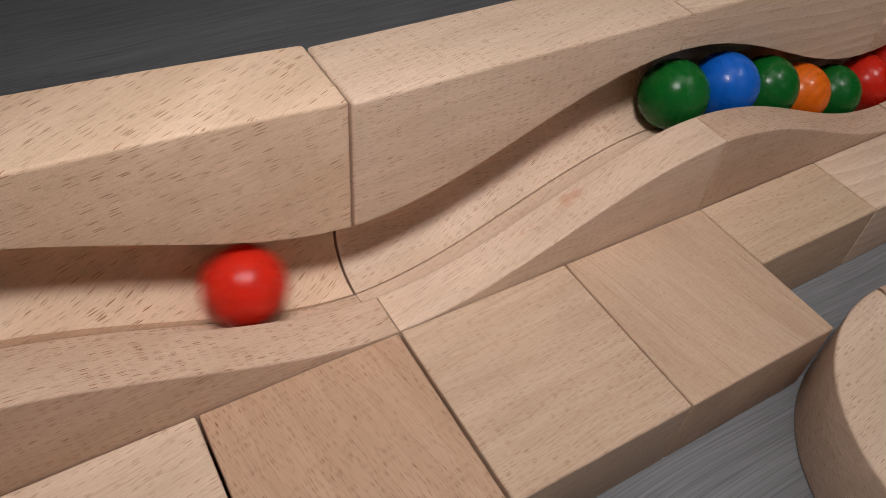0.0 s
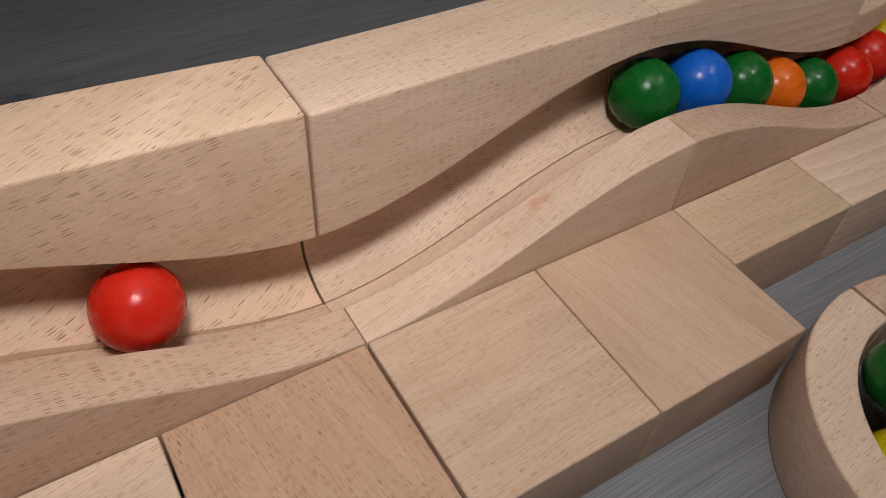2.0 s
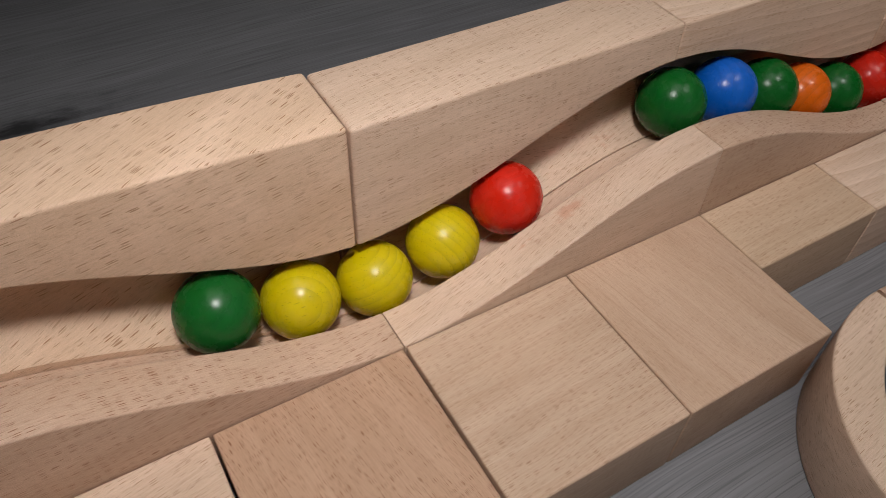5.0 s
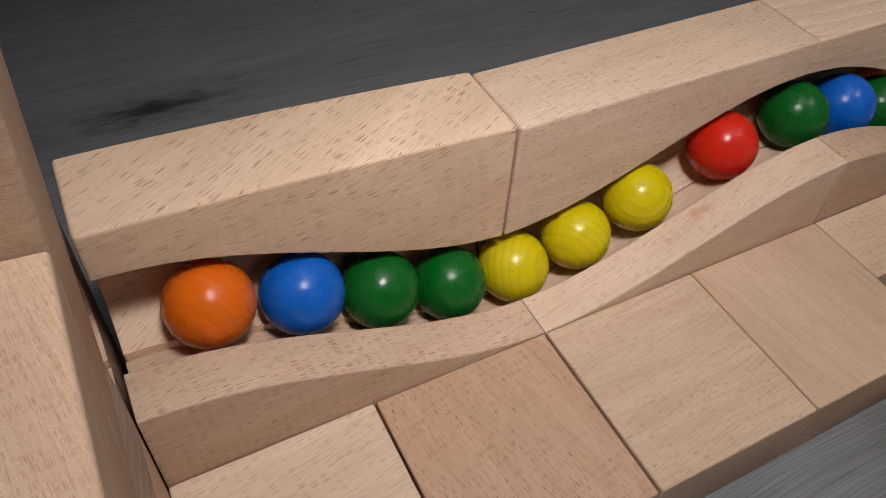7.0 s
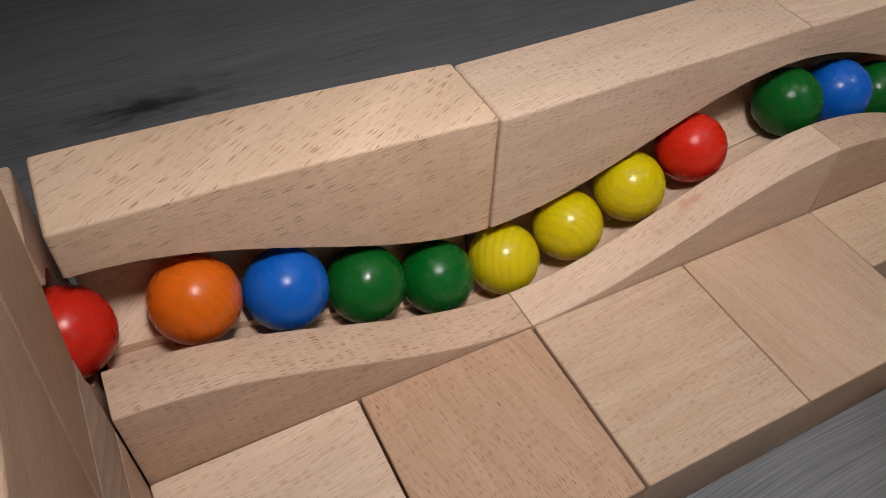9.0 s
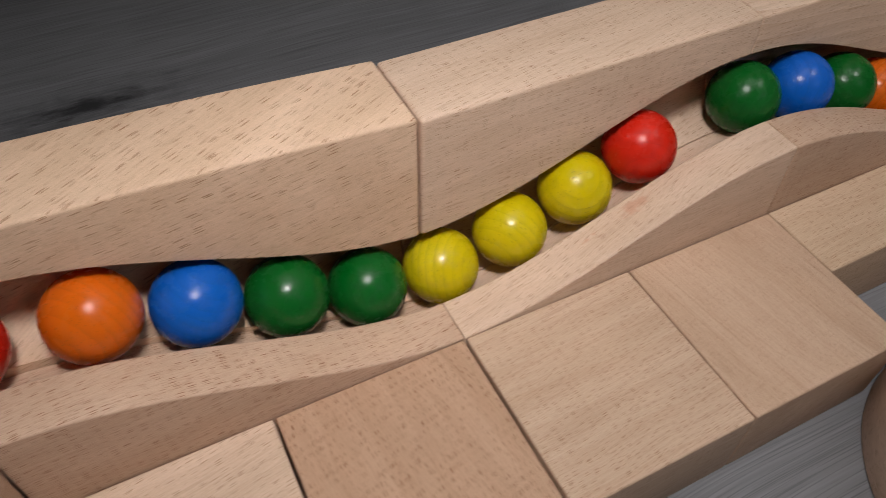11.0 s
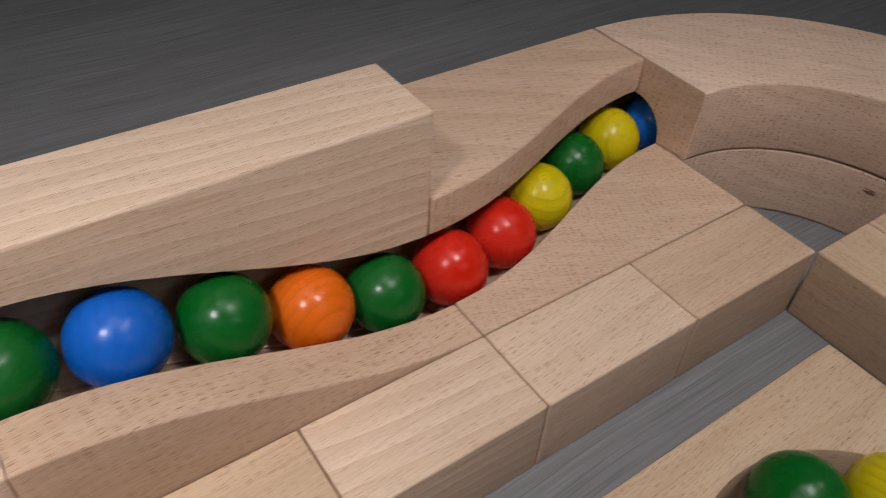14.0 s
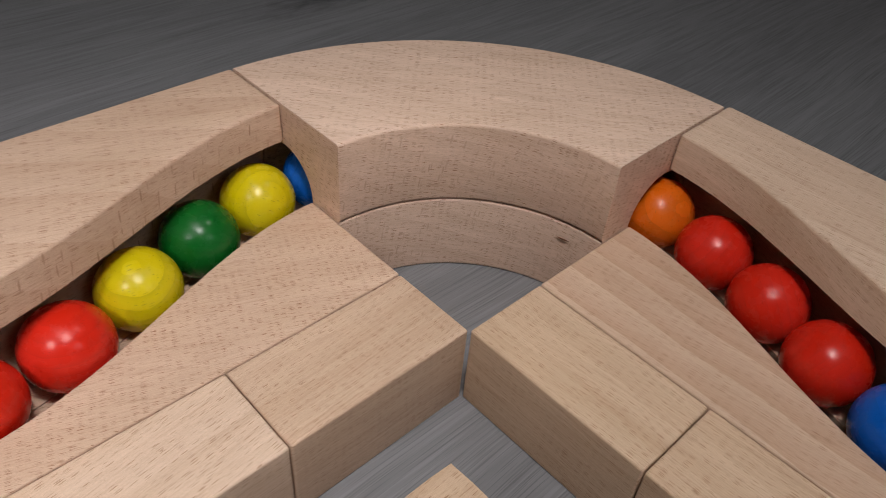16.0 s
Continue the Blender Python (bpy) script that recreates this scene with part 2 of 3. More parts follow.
# ---- the room ----
from mathutils.geometry import tessellate_polygon


def mesh_object(name, bm, material, origin=(0, 0, 0), smooth=False):
    bmesh.ops.recalc_face_normals(bm, faces=bm.faces)
    bm.transform(Matrix.Translation(-Vector(origin)))
    data = bpy.data.meshes.new(name)
    bm.to_mesh(data)
    bm.free()
    data.materials.append(material)
    if smooth:
        data.shade_smooth()
        data.set_sharp_from_angle(angle=radians(38))
    ob = new(name, data)
    ob.location = origin
    return ob


def slab(name, lo, hi, material):
    bm = bmesh.new()
    bmesh.ops.create_cube(bm, size=1.0)
    lo, hi = Vector(lo), Vector(hi)
    size = hi - lo
    bm.transform(Matrix.Translation((lo + hi) / 2) @ Matrix.Diagonal((*size, 1)))
    return mesh_object(name, bm, material)


tagged(slab("floor", (-1.2, -1.4, -0.03), (1.8, 1.4, 0.0), LAMINATE), "grey wood-look laminate floor with dark printed knots", "floor", kind="structure")
tagged(slab("wall_north", (-1.2, 1.4, 0), (1.8, 1.5, 2.4), PLASTER), "plain grey plastered wall", "wall", kind="structure")
tagged(slab("wall_south", (-1.2, -1.5, 0), (1.8, -1.4, 2.4), PLASTER), "plain grey plastered wall", "wall", kind="structure")
tagged(slab("wall_west", (-1.3, -1.5, 0), (-1.2, 1.5, 2.4), PLASTER), "plain grey plastered wall", "wall", kind="structure")
tagged(slab("wall_east", (1.8, -1.5, 0), (1.9, 1.5, 2.4), PLASTER), "plain grey plastered wall", "wall", kind="structure")
tagged(slab("ceiling", (-1.3, -1.5, 2.4), (1.9, 1.5, 2.5), PLASTER), "plain white ceiling", "ceiling", kind="structure")

# ---- the ball run ----
UNIT = 0.03      # the blocks' grid
GROOVE = 0.0145  # radius of the round channel
LIP = 0.0163     # its height under the back half
BALL = 0.0125    # radius of a ball
GAP = 0.0002     # air between neighbouring blocks
EDGE = 0.0012    # rounding of edges


def rounded(corners, radius=EDGE, steps=3):
    """A 2D outline with its listed corners rounded. Corners: (u, v, round?)."""
    out = []
    n = len(corners)
    for i, (u, v, soft) in enumerate(corners):
        if not soft:
            out.append((u, v))
            continue
        here = Vector((u, v))
        back = (Vector(corners[i - 1][:2]) - here).normalized()
        ahead = (Vector(corners[(i + 1) % n][:2]) - here).normalized()
        a, b = here + back * radius, here + ahead * radius
        for k in range(steps + 1):
            f = k / steps
            q = a * (1 - f) ** 2 + here * 2 * f * (1 - f) + b * f ** 2
            out.append((q.x, q.y))
    return out


def inset(outline, by, firm=0):
    """The outline moved inwards; its last points, the channel, only a little."""
    if by <= 0:
        return outline
    pts = [Vector(p) for p in outline]
    n = len(pts)
    area = sum(pts[i].x * pts[(i + 1) % n].y - pts[(i + 1) % n].x * pts[i].y for i in range(n))
    side = 1 if area > 0 else -1
    out = []
    for i in range(n):
        e1 = (pts[i] - pts[i - 1])
        e2 = (pts[(i + 1) % n] - pts[i])
        n1 = Vector((-e1.y, e1.x)).normalized() * side
        n2 = Vector((-e2.y, e2.x)).normalized() * side
        mid = n1 + n2
        mid = mid.normalized() if mid.length > 1e-6 else n1
        q = pts[i] + mid * (by * (0.15 if i >= n - firm else 1.0) / max(0.5, mid.dot(n1)))
        out.append((q.x, q.y))
    return out


def stations(start, end, count, edge, last=None):
    """Places along a piece, close together at its rounded ends, each with its inset. last: the rounding of the far end, where it differs."""
    last = edge if last is None else last
    rows = []
    for k in range(3):
        a = k / 3 * math.pi / 2
        rows.append((start + edge * (1 - math.cos(a)), edge * (1 - math.sin(a))))
    rows += [(start + edge + (end - start - edge - last) * k / count, 0.0) for k in range(count + 1)]
    for k in range(2, -1, -1):
        a = k / 3 * math.pi / 2
        rows.append((end - last * (1 - math.cos(a)), last * (1 - math.sin(a))))
    return rows


def loft(name, rows, outline_at, place, material, origin, firm=17):
    """A solid swept through rows (station, inset): outline_at(station) gives a 2D outline, place(station, u, v) its point."""
    bm = bmesh.new()
    rings = []
    for s, by in rows:
        rings.append([bm.verts.new(place(s, u, v)) for u, v in inset(outline_at(s), by, firm)])
    for a, b in zip(rings, rings[1:]):
        for i in range(len(a)):
            j = (i + 1) % len(a)
            bm.faces.new((a[i], a[j], b[j], b[i]))
    for ring, (s, by) in ((rings[0], rows[0]), (rings[-1], rows[-1])):
        flat = [Vector((u, v, 0)) for u, v in inset(outline_at(s), by, firm)]
        for tri in tessellate_polygon([flat]):
            bm.faces.new([ring[k] for k in tri])
    return mesh_object(name, bm, material, origin, smooth=True)


def arc(cu, cv, radius, a0, a1, steps=16):
    return [(cu + radius * math.cos(radians(a0 + (a1 - a0) * k / steps)), cv + radius * math.sin(radians(a0 + (a1 - a0) * k / steps))) for k in range(steps + 1)]


def back_outline(cu, cv, far, top):
    """Back half: a half-round channel in its near face."""
    pts = [(cu, 0.0, False), (far, 0.0, True), (far, top, True), (cu, top, True)]
    return rounded(pts) + [(u, cv + (v - cv) * (LIP / GROOVE if v > cv else 1)) for u, v in arc(cu, cv, GROOVE, 90, -90)]


def front_outline(near, cu, cv):
    """Front half: lower, with a quarter-round channel in its upper far edge."""
    low = arc(cu, cv, GROOVE, 270, 190)
    edge = cu - GROOVE
    lip = rounded([(edge, cv - 0.002, False), (edge, cv, True), (near, cv, True), (near, 0.0, True), (cu, 0.0, False)], 0.0008)
    return lip + low


def wave(x):
    """Height of the channel's middle along the hilly stretch."""
    return lift(x) + (0.045 + 0.015 * math.cos(math.pi * (x - 0.12) / 0.12) if -0.12 < x < 0.24 else (0.06 if x <= -0.12 else 0.03))


def lift(x):
    """The first pair sits a little high at its far end."""
    f = min(max(-x / 0.12, 0.0), 1.0)
    return 0.0058 * (1 - (1 - f) ** 1.6)


def sag(x):
    """How much lower the front halves sit than the back ones."""
    return 0.0004 + 0.42 * lift(x)


def sway(s):
    """Sideways place of the channel's middle along a swaying piece, s from 0 to 0.12."""
    s = min(max(s, 0.0), 0.12)
    return 0.03 + 0.015 * (1 - math.cos(math.pi * s / 0.12))


def along_x(s, u, v):
    return (s, u, v)


def hilly_pair(x0, x1, wood_back, wood_front, back_label, front_label, group):
    mid = (x0 + x1) / 2
    crisp = 0.0005  # rounding where two tall blocks meet closely
    rows = stations(x0 + GAP, x1 - GAP - (0.0005 if x1 == 0 else 0), 36, crisp if x0 == 0.12 else EDGE, crisp if x1 == 0.12 else EDGE)
    ob = loft("track_back_block", rows, lambda x: back_outline(0.03 + 0.0002, wave(x), 0.0603, 0.09 + lift(x) + (0.001 if -0.12 <= x < 0 else 0)), along_x, wood_back, (mid, 0.045, 0))
    tagged(ob, back_label, "track block", group)
    rows = stations(x0 + GAP / 2, x1 - GAP / 2, 36, 0.0004)
    ob = loft("track_front_block", rows, lambda x: front_outline(0.0 + 0.0002, 0.03 - 0.0002, wave(x) - sag(x)), along_x, wood_front, (mid, 0.015, 0))
    tagged(ob, front_label, "track block", group)


RUN = "hilly ball track"
hilly_pair(-0.12, 0.0, FLECKED, ROSY, "tall flecked beech track block with a wavy underside", "low beech track block with a wavy top sloping down", RUN)
hilly_pair(0.0, 0.12, STAINED, FAIR, "tall pale beech track block with a wavy underside", "low rosy beech track block with a wavy top rising", RUN)
hilly_pair(0.12, 0.24, STRIPED, ROSY, "tall striped pale beech track block ending at a lower block", "low fine-pored beech track block with a wavy top sloping down", RUN)
hilly_pair(-0.2435, -0.1235, ROSY, ROSY, "beech track block behind the ball channel beside the tower", "beech track block before the ball channel beside the tower", RUN)
hilly_pair(-0.3635, -0.2435, ROSY, ROSY, "beech track block behind the straight ball channel", "beech track block before the straight ball channel", RUN)


def swaying_pair(turn, wood_back, wood_front, apart=0.0):
    """A flat piece whose channel swings sideways. turn maps (s, u, v) to the place; apart is the gap between its halves."""
    rows = stations(GAP, 0.12 - GAP, 36, EDGE)
    origin = Vector(turn(0.06, 0.07, 0.0))
    ob = loft("swaying_back_block", rows, lambda s: back_outline(sway(s) + 0.0002 + apart, 0.03, 0.09 + apart, 0.06), turn, wood_back, origin)
    tagged(ob, "beech track block with a wavy side, standing above the channel", "track block", "swaying ball track")
    rows = stations(GAP, 0.12 - GAP, 36, 0.0008)
    ob = loft("swaying_front_block", rows, lambda s: front_outline(0.0002, sway(s) - 0.0002, 0.03), turn, wood_front, Vector(turn(0.06, 0.02, 0.0)))
    tagged(ob, "flat beech track block with a wavy side along the channel", "track block", "swaying ball track")


swaying_pair(lambda s, u, v: (0.24 + s, u, v), SWEPT, FINE)
# the second one runs towards the viewer after the bend, mirrored
swaying_pair(lambda s, u, v: (0.39 + u, -0.15 + s, v), TURNED, WAVY, 0.0016)


def bend(name, upper, wood, label):
    """A quarter bend with a round tunnel, in two layers."""
    centre = Vector((0.36, -0.03))
    inner, outer, mid = (0.0604 if upper else 0.0607), 0.12, 0.09
    steps = 16

    def outline(_):
        if upper:
            pts = rounded([(inner, 0.0302, True), (inner, 0.06, True), (outer, 0.06, True), (outer, 0.0302, True), (mid + GROOVE, 0.0302, False)])
            return pts + arc(mid, 0.0302, GROOVE, 0, 180, steps)
        pts = rounded([(outer, 0.03, True), (outer, 0.0, True), (inner, 0.0, True), (inner, 0.03, True), (mid - GROOVE, 0.03, False)])
        return pts + arc(mid, 0.03, GROOVE, 180, 360, steps)

    def place(a, r, z):
        return (centre.x + r * math.cos(a), centre.y + r * math.sin(a), z)

    rows = stations(0.0 + GAP / mid, math.pi / 2 - GAP / mid, 40, EDGE)
    rows = [(a, by) for a, by in rows]
    return tagged(loft(name, rows, outline, place, wood, (centre.x + 0.06, centre.y + 0.06, 0)), label, "curve block", "tunnel bend")


bend("upper_curve_block", True, PINKISH, "pinkish pale beech quarter-circle block over the ball tunnel")
lower_bend = bend("lower_curve_block", False, PINKISH, "beech quarter-circle block under the ball tunnel, with a small dark knot")


def knot(parent, angle, z, long, high):
    """A small dark knot in the bend's hollow face."""
    bm = bmesh.new()
    bmesh.ops.create_icosphere(bm, subdivisions=2, radius=1.0)
    bm.transform(Matrix.Diagonal((0.0003, long / 2, high / 2, 1)))
    data = bpy.data.meshes.new("knot")
    bm.to_mesh(data)
    bm.free()
    data.materials.append(KNOT)
    data.shade_smooth()
    ob = new("knot", data)
    ob.parent = parent
    a = radians(angle)
    ob.matrix_world = Matrix.Translation((0.36 + 0.06 * math.cos(a), -0.03 + 0.06 * math.sin(a), z)) @ Matrix.Rotation(a, 4, "Z")
    ob.matrix_basis = Matrix.Translation(-Vector(parent.location)) @ ob.matrix_basis
    return tagged(ob, "small dark brown knot")


knot(lower_bend, 13.0, 0.0238, 0.0046, 0.0005)


def block(lo, hi, wood, label, group="", across=False, edge=0.0009, name="wooden_block", up=False):
    """A plain bevelled block. across: its grain runs along y; up: along z."""
    lo, hi = Vector(lo) + Vector((GAP, GAP, 0)), Vector(hi) - Vector((GAP, GAP, 0))
    size = hi - lo
    turn = Matrix.Identity(4)
    if across:
        turn, size = Matrix.Rotation(math.pi / 2, 4, "Z"), Vector((size.y, size.x, size.z))
    bm = bmesh.new()
    bmesh.ops.create_cube(bm, size=1.0)
    bm.transform(Matrix.Translation((0, 0, size.z / 2)) @ Matrix.Diagonal((*size, 1)))
    bmesh.ops.bevel(bm, geom=list(bm.edges), offset=edge, segments=3, profile=0.6, affect="EDGES")
    ob = mesh_object(name, bm, wood, smooth=True)
    ob.matrix_world = Matrix.Translation(((lo.x + hi.x) / 2, (lo.y + hi.y) / 2, lo.z)) @ turn
    return tagged(ob, label, "wooden block", group)


FRONT = "blocks along the track"
block((-0.12, -0.06, 0), (-0.06, 0, 0.03), PALE, "pale square beech block beside the track", FRONT)
block((-0.0596, -0.06, 0), (-0.0006, 0, 0.03), BROWN, "reddish-brown square beech block, grain across the track", FRONT, across=True)
block((0.0, -0.06, 0), (0.06, 0, 0.03), TAN, "square beech block with fine dashes beside the track", FRONT)
block((0.06, -0.06, 0), (0.12, 0, 0.03), SMOOTH, "smooth plain square beech block, grain across the track", FRONT, across=True)
block((0.12, -0.03, 0), (0.18, 0, 0.03), YELLOWISH, "narrow yellowish beech block beside the track", FRONT)
block((0.18, -0.03, 0), (0.24, 0, 0.03), STRIPED, "narrow beech block with pale stripes beside the track", FRONT)
block((0.24, -0.03, 0), (0.30, 0, 0.03), PALE, "narrow pale beech block beside the track", FRONT)
block((0.30, -0.03, 0), (0.36, 0, 0.03), TAN, "narrow warm tan beech block at the inner corner", FRONT)
block((0.36, -0.09, 0), (0.39, -0.03, 0.03), YELLOWISH, "narrow beech block at the inner corner after the bend", FRONT, across=True)
block((0.36, -0.15, 0), (0.39, -0.09, 0.03), YELLOWISH, "narrow yellowish beech block after the bend", FRONT, across=True)

# tower beside the track's entry
TOWER = "tower at the entry"
TX = -0.1199


def leaning(ob, degrees):
    """Tips a block of the tower about its lower edge beside the track."""
    edge = Matrix.Translation((TX, 0, 0.09))
    ob.matrix_world = edge @ Matrix.Rotation(radians(degrees), 4, "Y") @ edge.inverted() @ ob.matrix_world


block((TX - 0.06, -0.06, 0), (TX, 0.0, 0.03), ROSY, "beech block at the foot of the tower", TOWER)
block((TX - 0.06, -0.06, 0.03), (TX, 0.0, 0.06), TAN, "tan beech block low in the tower", TOWER)
block((TX - 0.06, -0.06, 0.06), (TX, 0.0, 0.09), RINGED, "beech block whose end shows growth rings", TOWER)
block((TX - 0.06, -0.12, 0.0), (TX, -0.0605, 0.09), ROSY, "beech block under the front of the tower", TOWER, across=True)
leaning(block((TX - 0.06, -0.0375, 0.09), (TX, -0.001, 0.21), SMOOTH, "tall upright beech block leaning on the tower", TOWER, name="upright_block", across=True), 4.7)
leaning(block((TX - 0.06, -0.098, 0.09), (TX, -0.0378, 0.1595), SMOOTH, "thick beech block on the tower before the upright", TOWER, across=True), 4.7)


# round basin and tray on the floor
def ring_quarter(cx, cy, a0, wood, label):
    def outline(_):
        return rounded([(0.045, 0.0, True), (0.06, 0.0, True), (0.06, 0.03, True), (0.045, 0.03, True)])

    def place(a, r, z):
        return (cx + r * math.cos(a), cy + r * math.sin(a), z)

    rows = stations(radians(a0) + 0.012, radians(a0 + 90) - 0.012, 28, 0.0012)
    mid = radians(a0 + 45)
    ob = loft("ring_quarter_block", rows, outline, place, wood, (cx + 0.05 * math.cos(mid), cy + 0.05 * math.sin(mid), 0), 0)
    return tagged(ob, label, "curved block", "ring on the floor")


RING = (0.1468, -0.1150)
for a0, wood in ((0, ROSY), (90, PALE), (180, ROSY), (270, PALE)):
    ring_quarter(*RING, a0, wood, "quarter of a beech ring standing on the floor")


def tray(cx, cy, half, radius, wood):
    """A square block with a round hole through it."""
    bm = bmesh.new()
    n = 96

    def square(a, h):
        c, s = math.cos(a), math.sin(a)
        k = h / max(abs(c), abs(s))
        return c * k, s * k

    angles = [2 * math.pi * k / n for k in range(n)]
    e = EDGE
    profile = [("o", 0.0, 0.0), ("o", 0.0, 0.03 - e), ("o", e * 0.3, 0.03 - e * 0.3), ("o", e, 0.03), ("i", e, 0.03), ("i", e * 0.3, 0.03 - e * 0.3), ("i", 0.0, 0.03 - e), ("i", 0.0, 0.0)]
    loops = []
    for side, by, z in profile:
        loop = []
        for a in angles:
            if side == "o":
                x, y = square(a, half - by)
                corner = half - 0.0015
                if abs(x) > corner and abs(y) > corner:
                    x, y = x * 0.994, y * 0.994
            else:
                x, y = math.cos(a) * (radius + by), math.sin(a) * (radius + by)
            loop.append(bm.verts.new((cx + x, cy + y, z)))
        loops.append(loop)
    loops.append(loops[0])
    for a, b in zip(loops, loops[1:]):
        for i in range(n):
            bm.faces.new((a[i], a[(i + 1) % n], b[(i + 1) % n], b[i]))
    return tagged(mesh_object("holed_block", bm, wood, (cx, cy, 0), smooth=True), "square beech block with a large round hole holding balls", "wooden block")


tray(0.2675, -0.1168, 0.0597, 0.045, YELLOWISH)

# ---- balls ----


def ball_mesh():
    bm = bmesh.new()
    bmesh.ops.create_uvsphere(bm, u_segments=48, v_segments=28, radius=BALL)
    data = bpy.data.meshes.new("ball")
    bm.to_mesh(data)
    bm.free()
    data.shade_smooth()
    return data


BALL_MESH = {}
for tint in PAINT:
    BALL_MESH[tint] = ball_mesh()
    BALL_MESH[tint].materials.append(PAINT[tint])
WORD = {"red": "glossy red painted wooden ball", "yellow": "ringed yellow painted wooden ball", "green": "glossy green painted wooden ball",
        "blue": "scratched blue painted wooden ball", "orange": "grained orange painted wooden ball"}


def ball(tint, where, spin, group, tail):
    ob = new(tint + "_ball", BALL_MESH[tint])
    ob.matrix_world = Matrix.Translation(where) @ Euler(spin).to_matrix().to_4x4()
    return tagged(ob, WORD[tint] + " " + tail, "ball", group)


def rest(x):
    """Where a ball's middle lies in the channel at x."""
    if x <= 0.24:
        slope = (wave(x + 0.001) - wave(x - 0.001)) / 0.002 if -0.119 < x < 0.239 else 0.0
        n = Vector((-slope, 1)).normalized()
        floor = wave(x) - GROOVE
        return Vector((x, 0.03, floor + BALL * (1 / n.y) * 1.0 + 0.0))
    if x <= 0.36:
        return Vector((x, sway(x - 0.24), 0.03 - GROOVE + BALL))
    a = math.pi / 2 - (x - 0.36) / 0.09
    return Vector((0.36 + 0.09 * math.cos(a), -0.03 + 0.09 * math.sin(a), 0.03 - GROOVE + BALL))


QUEUE = "balls at rest in the track"
dice = random.Random(4)
# on the falling stretch the balls are pressed together and ride up a little: (place along the track, forward, up)
for tint, x, forward, up in (("green", 0.1238, 0, 0), ("blue", 0.1495, 0.0008, 0.0008), ("green", 0.1748, 0.0012, 0.0015), ("orange", 0.1992, 0.0012, 0.0015), ("green", 0.2237, 0.0012, 0.0015), ("red", 0.2485, 0.0010, 0.0012),
                             ("red", 0.2738, 0, 0), ("yellow", 0.298, 0, 0), ("green", 0.3225, 0, 0), ("yellow", 0.3475, 0, 0), ("blue", 0.3725, 0, 0)):
    ball(tint, rest(x) + Vector((0, -forward, up)), [dice.uniform(0, 6.28) for _ in range(3)], QUEUE, "resting in the channel")
for tint, y in (("orange", -0.031), ("red", -0.0555), ("red", -0.0795), ("red", -0.103), ("blue", -0.127), ("green", -0.151)):
    s = min(max(y + 0.15, 0.0), 0.12)
    ball(tint, (0.3918 + sway(s), y, 0.03 - GROOVE + BALL), [dice.uniform(0, 6.28) for _ in range(3)], QUEUE, "resting in the channel after the bend")
# heaps: the upper balls rest on lower ones and on the rims
for tint, x, y, z in (("green", 0.1325, -0.0870, 0.0300), ("blue", 0.1575, -0.0864, 0.0325), ("yellow", 0.1200, -0.1035, BALL), ("red", 0.1452, -0.0996, BALL), ("yellow", 0.1745, -0.1000, BALL),
                      ("green", 0.2735, -0.0848, 0.0300), ("yellow", 0.2474, -0.0920, 0.0350), ("yellow", 0.2955, -0.0985, 0.0290), ("red", 0.2515, -0.1025, BALL), ("blue", 0.2768, -0.1035, BALL)):
    low = z == BALL
    ball(tint, (x, y, z), [dice.uniform(0, 6.28) for _ in range(3)], "balls heaped inside the wooden rims", "on the floor inside a wooden rim" if low else "heaped on others inside a wooden rim")

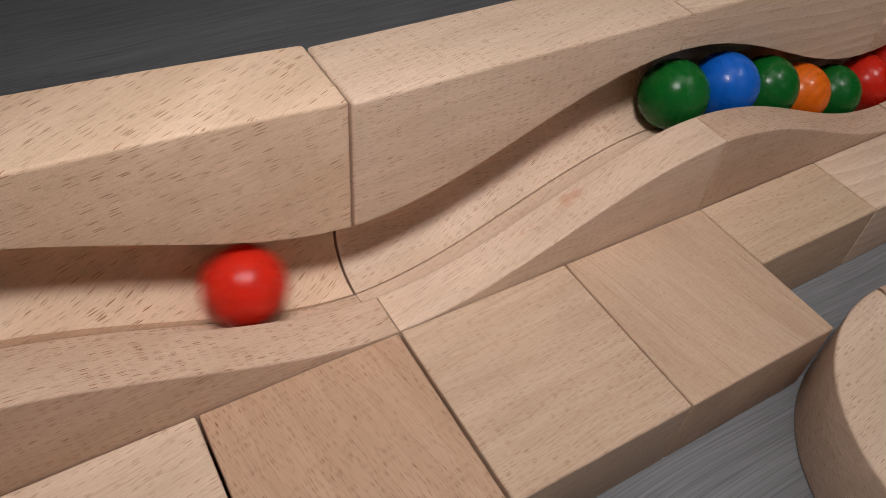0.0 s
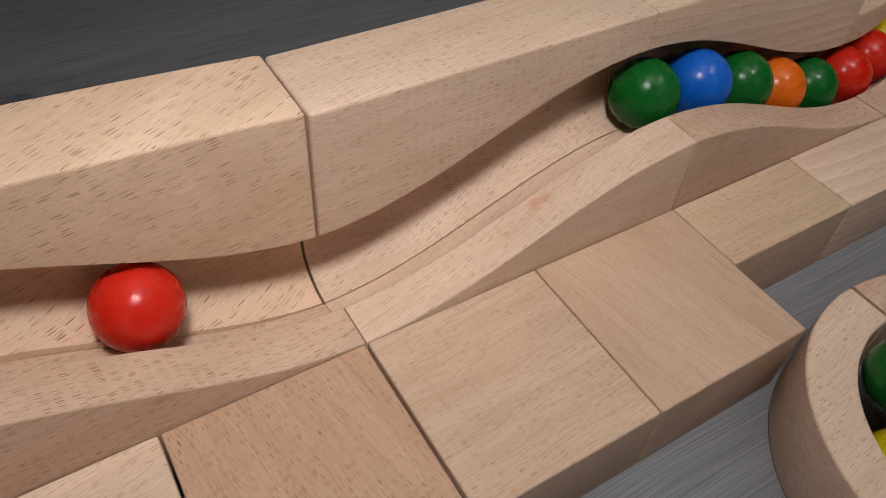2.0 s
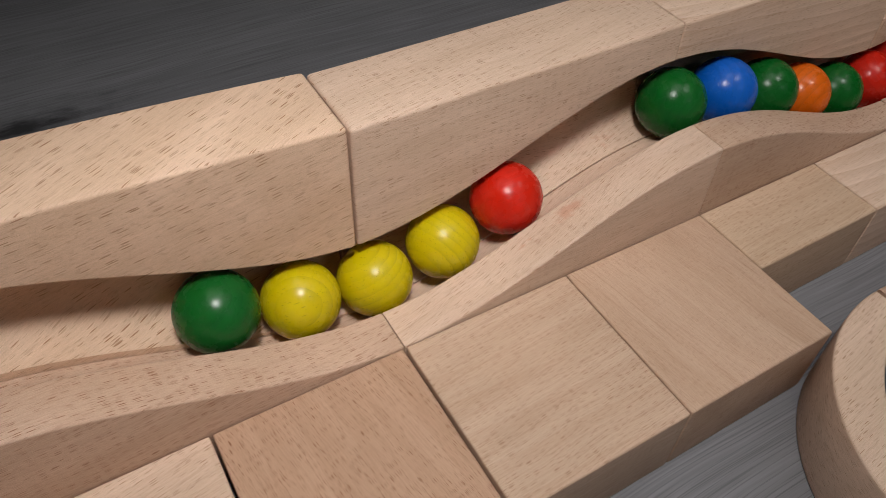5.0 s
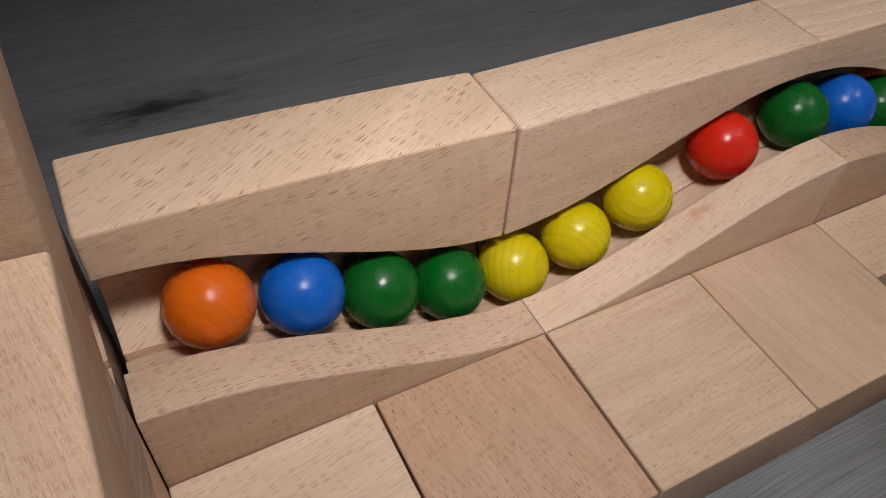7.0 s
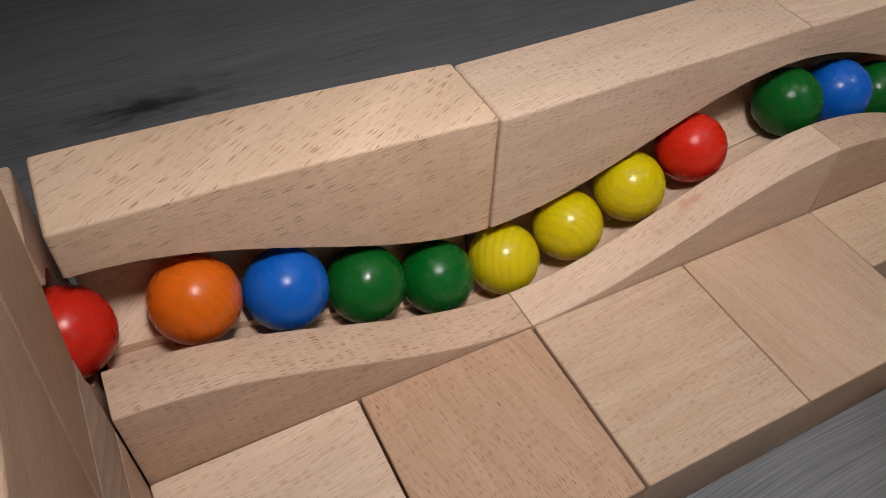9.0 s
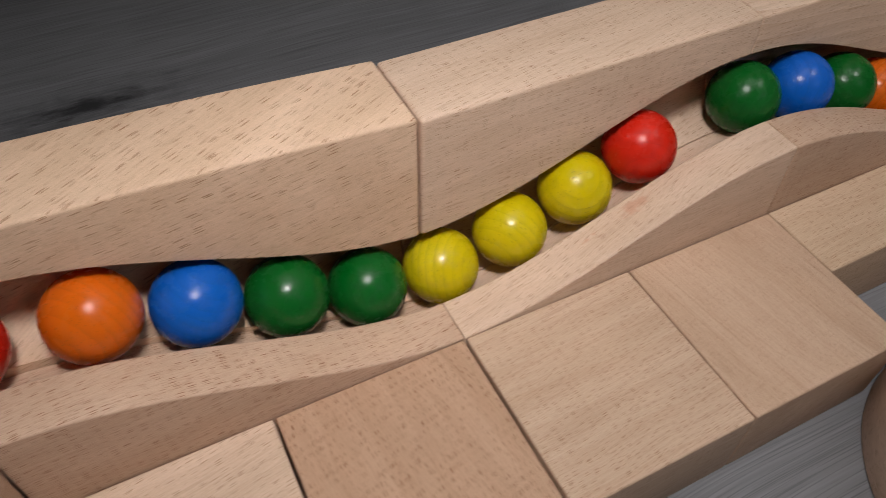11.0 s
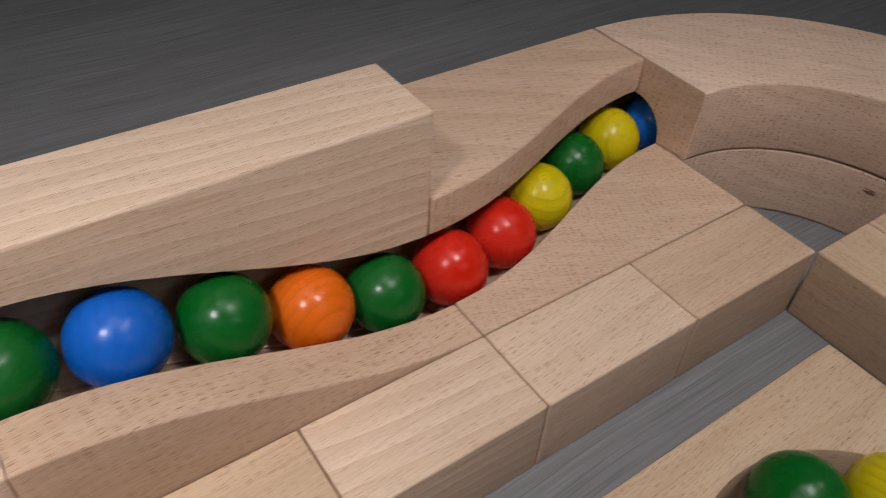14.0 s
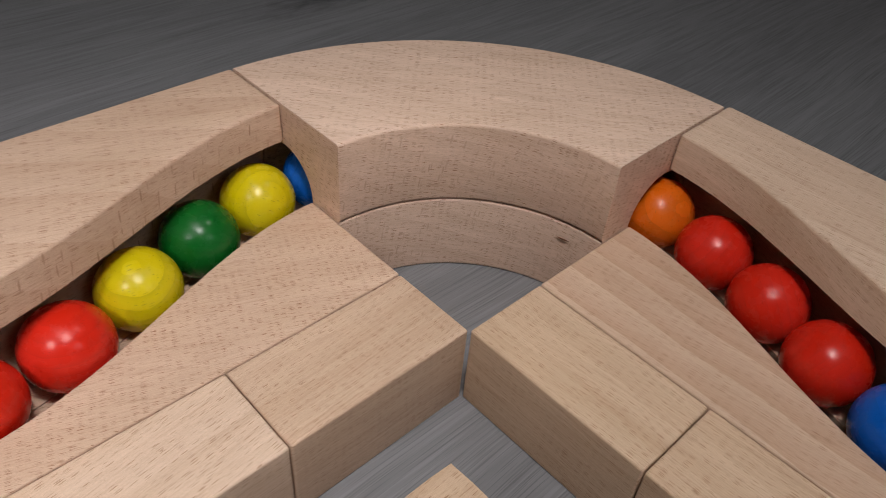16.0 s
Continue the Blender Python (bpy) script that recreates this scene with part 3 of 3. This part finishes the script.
# rolling balls: (seconds, place along the track)
ROLLS = [
    ("red", [(-.1, .006), (0, -.035), (.1, -.067), (.2, -.0755), (.3, -.059), (.4, -.019), (.5, .033), (.6, .064), (.7, .070), (.8, .048), (.9, .003), (1, -.042), (1.1, -.061), (1.2, -.052), (1.3, -.018), (1.4, .022), (1.5, .051),
             (1.6, .055), (1.7, .033), (1.8, -.007), (1.9, -.043), (2, -.053), (2.1, -.040), (2.2, -.005), (2.3, .047), (2.4, .080), (2.5, .0965), (2.6, .091), (2.7, .0905), (2.8, .096), (2.9, .085), (3, .051), (3.1, .0435),
             (3.2, .042), (3.42, .042), (3.5, .055), (3.6, .0565), (3.7, .055), (6.22, .055), (6.3, .068), (6.4, .0755), (6.5, .0775), (6.78, .0795), (6.9, .093), (7, .0905), (7.1, .080), (7.68, .080), (7.8, .0905), (7.9, .083), (8, .081), (16, .081)]),
    ("yellow", [(0, -.165), (1.9, -.165), (2.1, -.097), (2.2, -.042), (2.3, .012), (2.4, .052), (2.5, .068), (2.6, .058), (2.7, .043), (2.8, .011), (2.9, -.011), (3, .0197), (3.1, .017), (3.42, .0165), (3.5, .0195), (3.6, .029), (3.7, .0305), (6.22, .0305), (6.3, .042), (6.4, .0518), (6.5, .0532), (6.78, .0538), (6.92, .0556), (10.4, .0567), (16, .0568)]),
    ("yellow", [(0, -.19), (2.2, -.19), (2.4, -.132), (2.5, -.071), (2.6, -.007), (2.7, .006), (2.8, -.0205), (2.9, -.038), (3, -.0308), (3.1, -.010), (3.42, -.0085), (3.5, -.0062), (3.6, .0035), (3.7, .005), (6.22, .005), (6.3, .0165), (6.4, .0272), (6.5, .0286), (6.78, .0292), (6.92, .031), (10.4, .0324), (16, .0325)]),
    ("yellow", [(0, -.215), (2.55, -.215), (2.8, -.118), (2.9, -.069), (3, -.0535), (3.1, -.0495), (3.2, -.0375), (3.42, -.034), (3.5, -.0315), (3.6, -.022), (3.7, -.0205), (6.22, -.0205), (6.3, -.010), (6.4, .0012), (6.5, .0026), (6.78, .0035), (6.92, .0058), (10.4, .0069), (16, .0070)]),
    ("green", [(0, -.24), (3.0, -.24), (3.3, -.13), (3.4, -.087), (3.5, -.0565), (3.6, -.0465), (3.7, -.0455), (6.22, -.0455), (6.3, -.036), (6.4, -.0243), (6.5, -.0231), (6.78, -.0222), (6.92, -.0196), (16, -.0186)]),
    ("green", [(0, -.265), (5.75, -.265), (6.1, -.147), (6.2, -.101), (6.3, -.061), (6.4, -.0490), (6.5, -.0479), (6.78, -.0472), (6.92, -.0446), (16, -.0436)]),
    ("blue", [(0, -.29), (5.8, -.29), (6.1, -.178), (6.2, -.132), (6.3, -.088), (6.4, -.0738), (6.5, -.0722), (6.78, -.0714), (6.92, -.0692), (16, -.0678)]),
    ("orange", [(0, -.315), (6.3, -.315), (6.7, -.142), (6.8, -.0965), (6.9, -.0940), (7, -.0948), (8, -.0934), (16, -.0927)]),
    ("red", [(0, -.34), (7.2, -.34), (7.6, -.160), (7.7, -.118), (7.9, -.1215), (8, -.1285), (8.1, -.1280), (8.2, -.1272), (10.2, -.1241), (16, -.1240)]),
]


def glide(table, t):
    """Shape-keeping cubic through the table."""
    ts, xs = [r[0] for r in table], [r[1] for r in table]
    t = min(max(t, ts[0]), ts[-1])
    i = max(k for k in range(len(ts) - 1) if ts[k] <= t)
    slopes = [(xs[k + 1] - xs[k]) / (ts[k + 1] - ts[k]) for k in range(len(ts) - 1)]

    def tangent(k):
        if k == 0 or k == len(ts) - 1:
            return 0.0
        a, b = slopes[k - 1], slopes[k]
        return 0.0 if a * b <= 0 else 2 * a * b / (a + b)

    h = ts[i + 1] - ts[i]
    f = (t - ts[i]) / h
    return ((2 * f ** 3 - 3 * f ** 2 + 1) * xs[i] + (f ** 3 - 2 * f ** 2 + f) * h * tangent(i) + (-2 * f ** 3 + 3 * f ** 2) * xs[i + 1] + (f ** 3 - f ** 2) * h * tangent(i + 1))


ROLLERS = []
for tint, table in ROLLS:
    spin = [dice.uniform(0, 6.28) for _ in range(3)]
    ROLLERS.append((ball(tint, rest(table[0][1]), spin, "balls rolling in the track", "rolling through the channel"), table, Euler(spin).to_matrix().to_4x4()))


def motions():
    for ob, table, spin in ROLLERS:
        start = table[0][1]
        rows, last = [], None
        ticks = [k / FPS for k in range(-1 if table[0][0] < 0 else 0, int(16 * FPS) + 1)]
        places = [glide(table, t) for t in ticks]
        for k, (t, x) in enumerate(zip(ticks, places)):
            still = 0 < k < len(ticks) - 1 and abs(x - places[k - 1]) < 2e-6 and abs(places[k + 1] - x) < 2e-6
            if still:
                continue
            turn = Matrix.Rotation(0.75 * (x - start) / BALL, 4, "Y")
            rows.append((t, Matrix.Translation(rest(x)) @ turn @ spin))
        walk(ob, rows)


motions()
